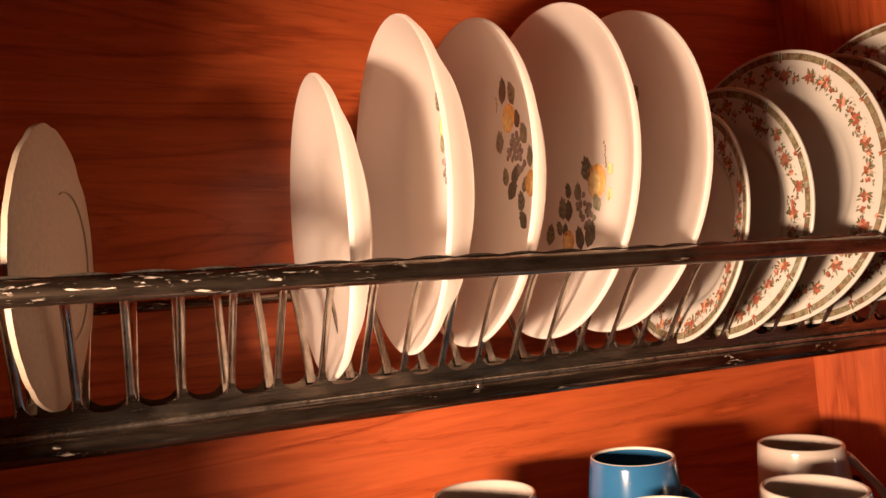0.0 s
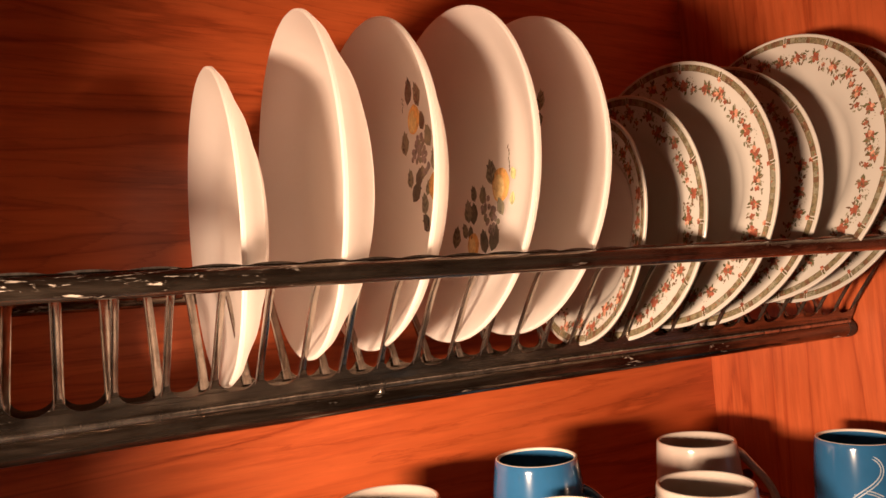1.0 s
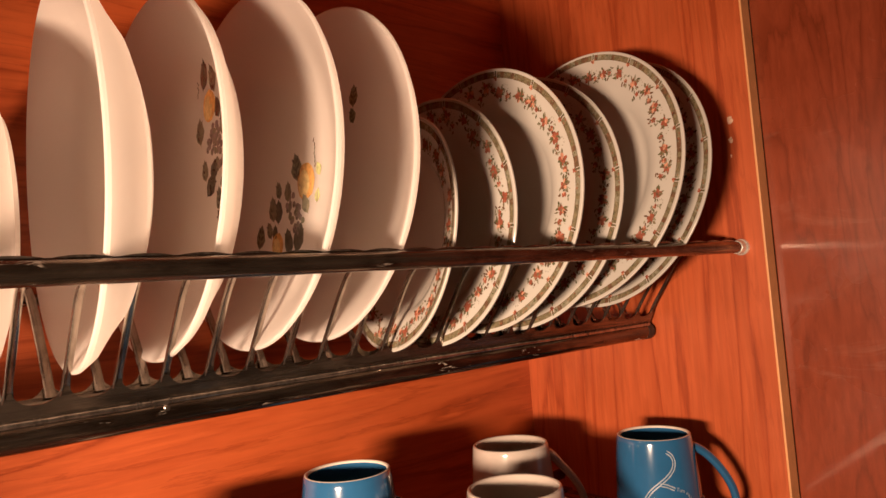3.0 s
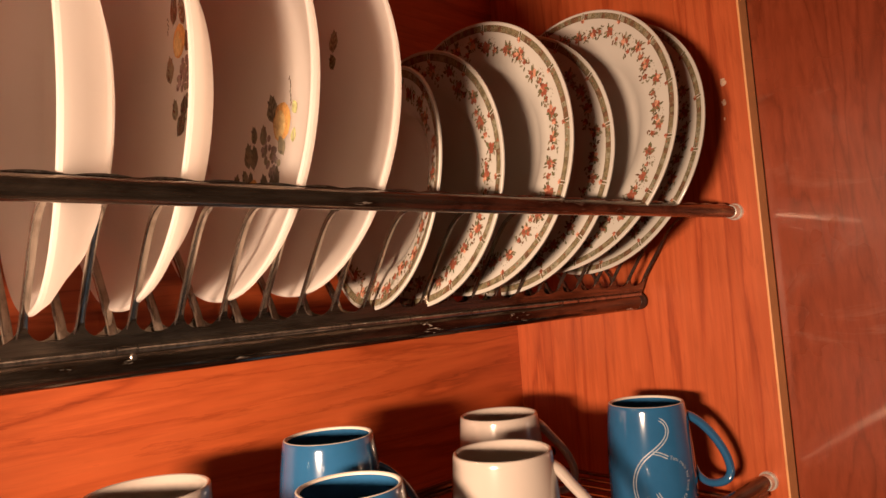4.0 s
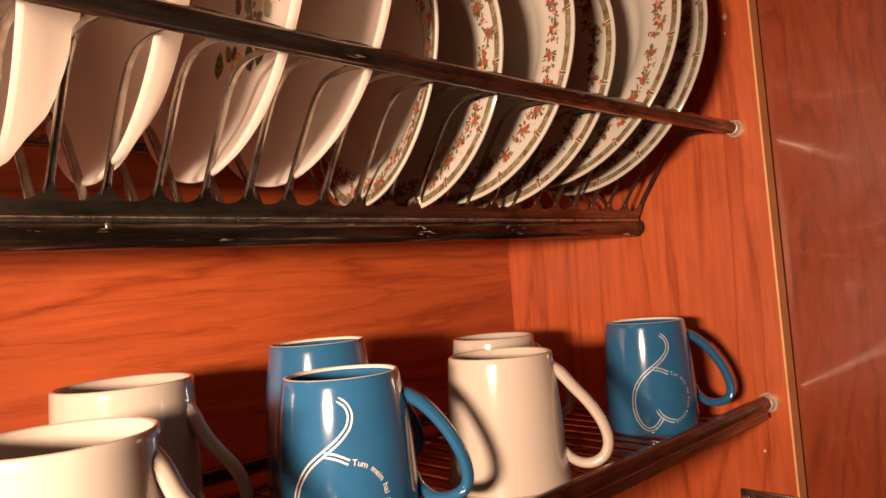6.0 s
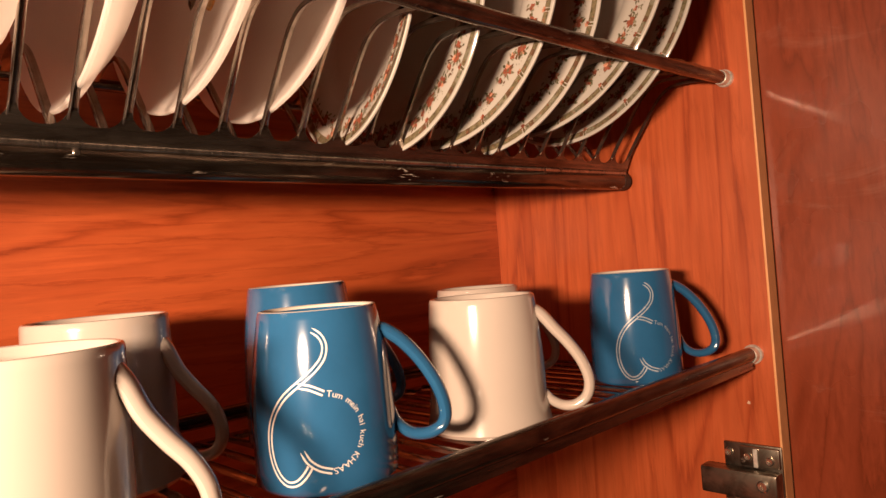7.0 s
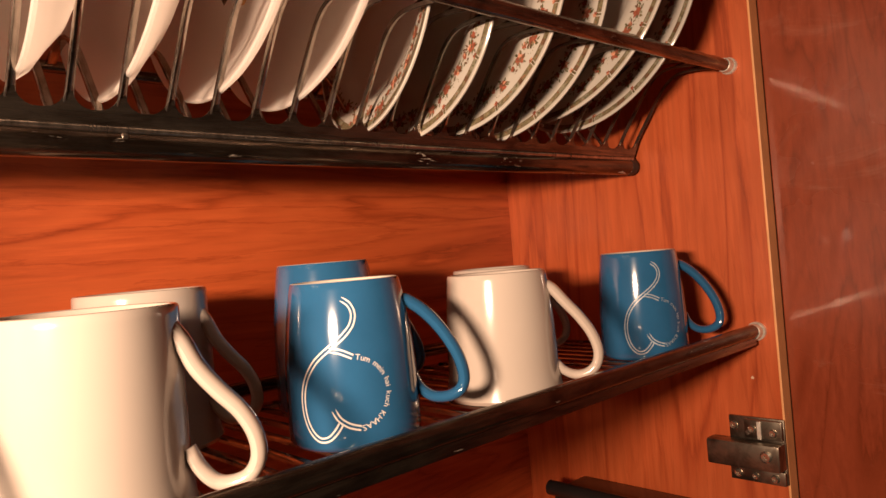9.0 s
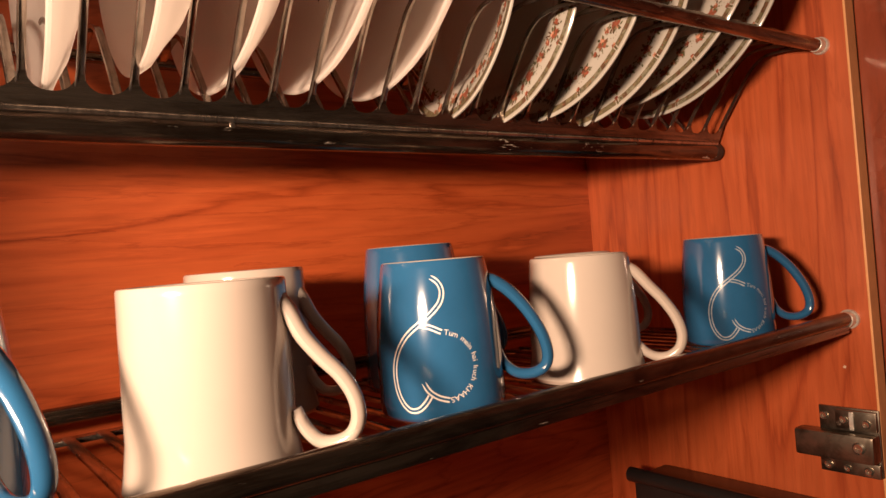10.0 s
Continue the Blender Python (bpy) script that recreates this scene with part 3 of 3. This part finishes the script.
def soup_inner(R, d):
    return [(0.0, d), (0.56 * R, d), (0.68 * R, 0.93 * d), (0.77 * R, 0.74 * d), (0.85 * R, 0.47 * d), (0.93 * R, 0.18 * d), (0.985 * R, 0.02 * d), (R - 0.0006, 0.0)]


def soup_outer(R, d):
    return [(R + 0.0008, 0.0008), (R + 0.0009, 0.0026), (0.965 * R, 0.20 * d + 0.0036), (0.87 * R, 0.48 * d + 0.0034), (0.78 * R, 0.78 * d + 0.0036), (0.66 * R, d + 0.0038),
            (0.58 * R, d + 0.0048), (0.575 * R, d + 0.0075), (0.55 * R, d + 0.0075), (0.54 * R, d + 0.0040), (0.0, d + 0.0040)]


def flat_inner(R, d):
    return [(0.0, d), (0.54 * R, d), (0.61 * R, 0.94 * d), (0.66 * R, 0.72 * d), (0.70 * R, 0.50 * d), (0.76 * R, 0.36 * d), (0.88 * R, 0.20 * d), (0.97 * R, 0.04 * d), (R - 0.0008, 0.0)]


def flat_outer(R, d):
    return [(R, 0.0006), (R, 0.0018), (0.97 * R, 0.04 * d + 0.0032), (0.86 * R, 0.22 * d + 0.0036), (0.74 * R, 0.42 * d + 0.0040), (0.68 * R, 0.74 * d + 0.0042), (0.60 * R, d + 0.0042),
            (0.57 * R, d + 0.0066), (0.55 * R, d + 0.0066), (0.54 * R, d + 0.0040), (0.0, d + 0.0040)]


def depth_at(inner, r):
    for (r0, h0), (r1, h1) in zip(inner, inner[1:]):
        if r0 <= r <= r1:
            return h0 + (h1 - h0) * (r - r0) / max(1e-9, r1 - r0)
    return inner[-1][1]


class Decal:
    """Printed shapes lying on the inside of a plate."""

    def __init__(self, inner):
        self.bm, self.inner, self.k = bmesh.new(), inner, 0

    def spot(self, y, z):
        return Vector((depth_at(self.inner, math.hypot(y, z)) - 0.00035 - 0.00002 * (self.k % 9), y, z))

    def shape(self, pts, index):
        self.k += 1
        c = (sum(p[0] for p in pts) / len(pts), sum(p[1] for p in pts) / len(pts))
        mid = self.bm.verts.new(self.spot(*c))
        vs = [self.bm.verts.new(self.spot(*p)) for p in pts]
        for a, b in zip(vs, vs[1:] + vs[:1]):
            self.bm.faces.new((mid, a, b)).material_index = index

    def blob(self, y, z, ry, rz, index, rot=0.0, n=10, rough=0.2):
        pts = []
        for k in range(n):
            a = 2 * math.pi * k / n
            f = 1 + rough * (random.random() - 0.5) * 2
            p, q = ry * f * math.cos(a), rz * f * math.sin(a)
            pts.append((y + p * math.cos(rot) - q * math.sin(rot), z + p * math.sin(rot) + q * math.cos(rot)))
        self.shape(pts, index)

    def leaf(self, y, z, length, width, rot, index):
        pts = []
        for s, w in ((0, 0), (0.2, 0.7), (0.45, 1), (0.75, 0.65), (1, 0), (0.75, -0.6), (0.45, -0.95), (0.2, -0.75)):
            p, q = (s - 0.5) * length, w * width / 2 * (1 + 0.25 * (random.random() - 0.5))
            pts.append((y + p * math.cos(rot) - q * math.sin(rot), z + p * math.sin(rot) + q * math.cos(rot)))
        self.shape(pts, index)


def border(R, d, seed):
    """Sparse red blossoms and olive sprigs round the rim, inside a broken olive band with small motifs in its gaps."""
    random.seed(seed)
    dec = Decal(flat_inner(R, d))

    def arc(r0, r1, a0, a1, ink):
        dec.shape([(r0 * math.cos(a0), r0 * math.sin(a0)), (r1 * math.cos(a0), r1 * math.sin(a0)), (r1 * math.cos(a1), r1 * math.sin(a1)), (r0 * math.cos(a1), r0 * math.sin(a1))], ink)

    def blossom(y, z, size):
        for p in range(5):
            b = p * 1.257 + random.random() * 0.6
            dec.blob(y + size * 0.5 * math.cos(b), z + size * 0.5 * math.sin(b), size * 0.52, size * 0.40, RED if random.random() < 0.75 else PINK, b, 8, 0.3)
        dec.blob(y, z, size * 0.26, size * 0.26, BROWN if random.random() < 0.5 else GOLD, 0, 6)

    sections = max(12, int(2 * math.pi * R / 0.050))
    turn = random.random()
    for k in range(sections):
        a0, step = 2 * math.pi * (k + turn) / sections, 2 * math.pi / sections
        for p in range(10):
            b0, b1 = a0 + step * (0.035 + 0.93 * p / 10), a0 + step * (0.035 + 0.93 * (p + 1) / 10)
            arc(R - 0.0080, R - 0.0030, b0, b1, random.choice((GOLD, GOLD, LEAF, GOLD, BROWN)))
            arc(R - 0.0086, R - 0.0080, b0, b1, BROWN if p % 2 else GOLD)
            for q in range(3):
                b, rr = random.uniform(b0, b1), random.uniform(R - 0.0076, R - 0.0034)
                dec.blob(rr * math.cos(b), rr * math.sin(b), random.uniform(0.0006, 0.0012), 0.0006, random.choice((OLIVE, BROWN, OLIVE, LEAF, RED)), b + 1.57, 6, 0.3)
        for rr, ink in ((R - 0.0068, OLIVE), (R - 0.0050, BROWN), (R - 0.0034, OLIVE)):
            dec.blob(rr * math.cos(a0), rr * math.sin(a0), 0.0013, 0.0011, ink, a0, 8, 0.25)
        blossom((R - 0.0092) * math.cos(a0), (R - 0.0092) * math.sin(a0), 0.0024)
    count = int(2 * math.pi * R / 0.025)
    mid = R * 0.828
    for k in range(count):
        a = 2 * math.pi * (k + 0.3 * (random.random() - 0.5)) / count
        rr = mid + random.uniform(-0.0035, 0.0045)
        y, z = rr * math.cos(a), rr * math.sin(a)
        for p in range(11):
            b, q = random.random() * 6.28, random.uniform(0.0032, 0.0070)
            dec.leaf(y + q * math.cos(b), z + q * math.sin(b), random.uniform(0.0038, 0.0060), random.uniform(0.0016, 0.0027), b + random.uniform(-0.6, 0.6), random.choice((OLIVE, OLIVE, LEAF, GOLD, BROWN)))
        blossom(y, z, random.uniform(0.0046, 0.0058))
        a2 = a + math.pi / count + random.uniform(-0.03, 0.03)
        rr = mid + random.uniform(-0.006, 0.002)
        y, z = rr * math.cos(a2), rr * math.sin(a2)
        blossom(y, z, random.uniform(0.0024, 0.0032))
        for p in range(9):
            b, q = random.random() * 6.28, random.uniform(0.0022, 0.0068)
            dec.leaf(y + q * math.cos(b), z + q * math.sin(b), random.uniform(0.0028, 0.0046), 0.0018, random.random() * 6.28, random.choice((OLIVE, LEAF, BROWN, LEAF)))
        curl = random.choice((-1, 1))
        for p in range(6):
            b = p * 0.75
            q = 0.0042 - 0.0004 * p
            rr = mid + 0.004 + curl * q * math.sin(b)
            aa = a + 0.6 * math.pi / count + q * math.cos(b) / mid
            dec.blob(rr * math.cos(aa), rr * math.sin(aa), 0.0007, 0.0004, LEAF, aa + b, 6, 0.2)
    return dec.bm


def fruit(R, d, peaches, grapes, leaves, pale, stems, seed):
    """A printed cluster of peaches, grapes and leaves; places are metres from the plate's middle."""
    random.seed(seed)
    dec = Decal(soup_inner(R, d))
    for y, z, size, rot in leaves:
        size *= 1.35
        dec.leaf(y, z, size, size * 0.72, rot, LEAF if random.random() < 0.65 else DARK_LEAF)
        for side in (-1, 1):
            for s in (0.25, 0.5, 0.75):
                p = (s - 0.5) * size
                dec.leaf(y + p * math.cos(rot) - side * size * 0.14 * math.sin(rot), z + p * math.sin(rot) + side * size * 0.14 * math.cos(rot), size * 0.30, size * 0.12, rot + side * 0.7, DARK_LEAF)
        dec.leaf(y, z, size * 1.12, size * 0.08, rot, DARK_LEAF)
    for y, z, size, rot in pale:
        dec.leaf(y, z, size, size * 0.75, rot, PALE_LEAF)
        dec.leaf(y, z, size * 0.9, size * 0.16, rot, LEAF)
    for y, z, spread in grapes:
        for k in range(16):
            b, q = random.random() * 6.28, spread * math.sqrt(random.random())
            yy, zz = y + q * math.cos(b), z + 1.2 * q * math.sin(b)
            dec.blob(yy, zz, 0.0024, 0.0024, GRAPE if random.random() < 0.75 else LEAF, 0, 9, 0.08)
            dec.blob(yy + 0.0006, zz - 0.0008, 0.0012, 0.0010, random.choice((DARK_LEAF, GRAPE, LEAF)), 0, 7, 0.2)
    for y, z, r in peaches:
        dec.blob(y, z, r, r * 1.1, PEACH, 0, 16, 0.04)
        dec.blob(y + r * 0.22, z - r * 0.12, r * 0.66, r * 0.8, PALE, 0, 14, 0.06)
    for y, z, length in stems:
        for k in range(7):
            dec.leaf(y + random.uniform(-0.0012, 0.0012), z + length * (k / 6 - 0.5), length * 0.2, 0.0013, random.uniform(0.9, 2.2), random.choice((DARK_LEAF, LEAF, BROWN)))
    return dec.bm


FRUIT = {
    "B": ([(-0.0424, 0.0335, 0.0095)], [(-0.040, 0.006, 0.008)], [(-0.0343, 0.0517, 0.012, 1.2), (-0.0405, 0.0048, 0.012, 1.8), (-0.0359, 0.0227, 0.010, 1.5)], [], []),
    "C": ([(-0.0419, 0.0424, 0.0098), (-0.0705, -0.0105, 0.0085)], [(-0.0513, 0.0216, 0.0075), (-0.0456, 0.0153, 0.0075), (-0.0561, 0.0070, 0.0075)],
          [(-0.0357, 0.0646, 0.015, 1.9), (-0.0495, 0.0588, 0.014, 1.4), (-0.0548, 0.0389, 0.011, 1.3), (-0.0636, 0.0261, 0.013, 1.2), (-0.0263, 0.0284, 0.014, 1.5), (-0.0331, 0.0010, 0.011, 1.4),
           (-0.0478, -0.0003, 0.012, 2.2), (-0.0428, -0.0100, 0.014, 2.4), (-0.0612, -0.0096, 0.009, 2.0), (-0.0546, -0.0203, 0.012, 1.5), (-0.0563, -0.0338, 0.012, 0.9), (-0.0716, 0.0081, 0.012, 1.6)],
          [], [(-0.0242, 0.0577, 0.010)]),
    "D": ([(-0.0506, -0.0138, 0.0115), (-0.0093, -0.0533, 0.0085)], [(-0.0300, -0.0288, 0.0085), (-0.0376, -0.0392, 0.0085)],
          [(-0.0380, -0.0021, 0.015, 1.4), (-0.0120, -0.0140, 0.010, 1.3), (-0.0258, -0.0171, 0.011, 1.6), (-0.0499, -0.0288, 0.011, 1.2), (-0.0032, -0.0264, 0.014, 1.5), (-0.0113, -0.0293, 0.013, 1.6),
           (0.0028, -0.0413, 0.010, 1.2), (-0.0055, -0.0439, 0.009, 1.7), (0.0172, -0.0446, 0.014, 1.9), (-0.0394, -0.0502, 0.016, 2.0), (-0.0252, -0.0517, 0.014, 1.4)],
          [(-0.0679, -0.0082, 0.010, 1.2), (-0.0656, -0.0254, 0.010, 1.8)], [(-0.0631, 0.0032, 0.017)]),
    "E": ([], [], [(-0.0234, 0.0611, 0.013, 1.7), (-0.0210, 0.0460, 0.010, 1.3)], [], [])}
PLATES = (
    ("A", (-0.6519, -0.1482, 0.3062), 2.0, -1.3, 0.1066), ("B", (-0.6034, -0.1818, 0.3288), 3.6, -0.7, 0.1145),
    ("C", (-0.5430, -0.1570, 0.3350), 1.2, 2.0, 0.1215), ("D", (-0.4843, -0.1750, 0.3400), 1.5, 2.8, 0.1254),
    ("E", (-0.4245, -0.1720, 0.3407), 1.5, 4.2, 0.1261), ("F", (-0.3545, -0.1771, 0.2952), 11.2, 8.4, 0.0972),
    ("G", (-0.3095, -0.1671, 0.3059), 1.7, 3.8, 0.1093), ("H", (-0.2562, -0.1788, 0.3252), 0.9, 4.6, 0.1216),
    ("I", (-0.1957, -0.1645, 0.3269), -3.5, 7.1, 0.1269), ("J", (-0.1390, -0.1982, 0.3482), 4.6, 11.5, 0.1325),
    ("K", (-0.0800, -0.1945, 0.3469), 7.4, 12.3, 0.1344))
for index, (key, c, yaw, tilt, R) in enumerate(PLATES):
    if key in "ABCDE":
        d = {"A": 0.018, "B": 0.0275, "C": 0.026}.get(key, 0.022)
        label = "plain white opal soup plate in the dish rack" if key == "A" else "white opal soup plate with a printed fruit cluster in the rack"
        ob = thing("soup_plate", at_plate(c, yaw, tilt), label, "plate", "white soup plates")
        part("dish", lathe(soup_inner(R, d) + soup_outer(R, d), 96, "X"), BOWL, ob)
        if key in FRUIT:
            part("fruit_print", fruit(R, d, *FRUIT[key], index), INKS, ob, "printed peaches, grapes and leaves" if FRUIT[key][0] else "printed leaves", False)
    else:
        d = 0.016
        label = "small bone china plate with red flower border in the rack" if R < 0.115 else "bone china dinner plate with red flower border in the rack"
        ob = thing("side_plate" if R < 0.115 else "dinner_plate", at_plate(c, yaw, tilt), label, "plate", "flowered plates")
        part("dish", lathe(flat_inner(R, d) + flat_outer(R, d), 96, "X"), CHINA, ob)
        part("flower_border", border(R, d, index), INKS, ob, "printed red blossoms, olive sprigs and gold edge line", False)

# the dull plate at the dim end shows its foot ring
d, R = 0.005, 0.0825
ob = thing("stoneware_plate", at_plate((-0.8125, -0.1750, 0.2850), 8.0, 0.5), "dull tan stoneware plate with chipped edge in the rack", "plate")
bm = lathe(flat_inner(R, d) + [(R, 0.0006), (R, 0.0030), (0.97 * R, 0.0042), (0.8 * R, 0.0060), (0.62 * R, 0.0082), (0.4 * R, 0.0088), (0.0, 0.0088)], 80, "X")
for v in bm.verts:
    rr = math.hypot(v.co.y, v.co.z)
    if rr > 0.9 * R:
        f = 1 + 0.016 * noise.noise(Vector((v.co.y * 70, v.co.z * 70, 3)))
        v.co.y *= f
        v.co.z *= f
        a = math.degrees(math.atan2(v.co.z, v.co.y))
        chip = max(0.0, 1 - abs(a - 52) / 9)
        v.co.y *= 1 - 0.045 * chip
        v.co.z *= 1 - 0.045 * chip
part("dish", bm, BISQUE, ob)
ring = [Vector((d + 0.0040, 0.53 * R * math.cos(radians(a)), 0.53 * R * math.sin(radians(a)))) for a in range(112, -112, -4)]
part("foot_ring", sweep(ring, oval(0.0006, 0.0005, 8), (1, 0, 0)), LINE, ob, "thin dark worn ring")

# ---- black tray under the mug rack ----
tray = thing("plastic_tray", (-0.036, -0.17, BOTTOM), "black plastic tray under the mug rack", "tray")
part("tray_wall", box(-0.030, 0.031, -0.115, 0.082, 0.0, 0.120, 0.004), BLACK_PLASTIC, tray)
path = [Vector((-0.030, -0.12, 0.122)), Vector((-0.030, 0.0, 0.122)), Vector((-0.030, 0.086, 0.122))]
part("tray_lip", sweep(path, oval(0.0085, 0.0085, 14), (1, 0, 0)), BLACK_PLASTIC, tray, "rolled glossy lip")
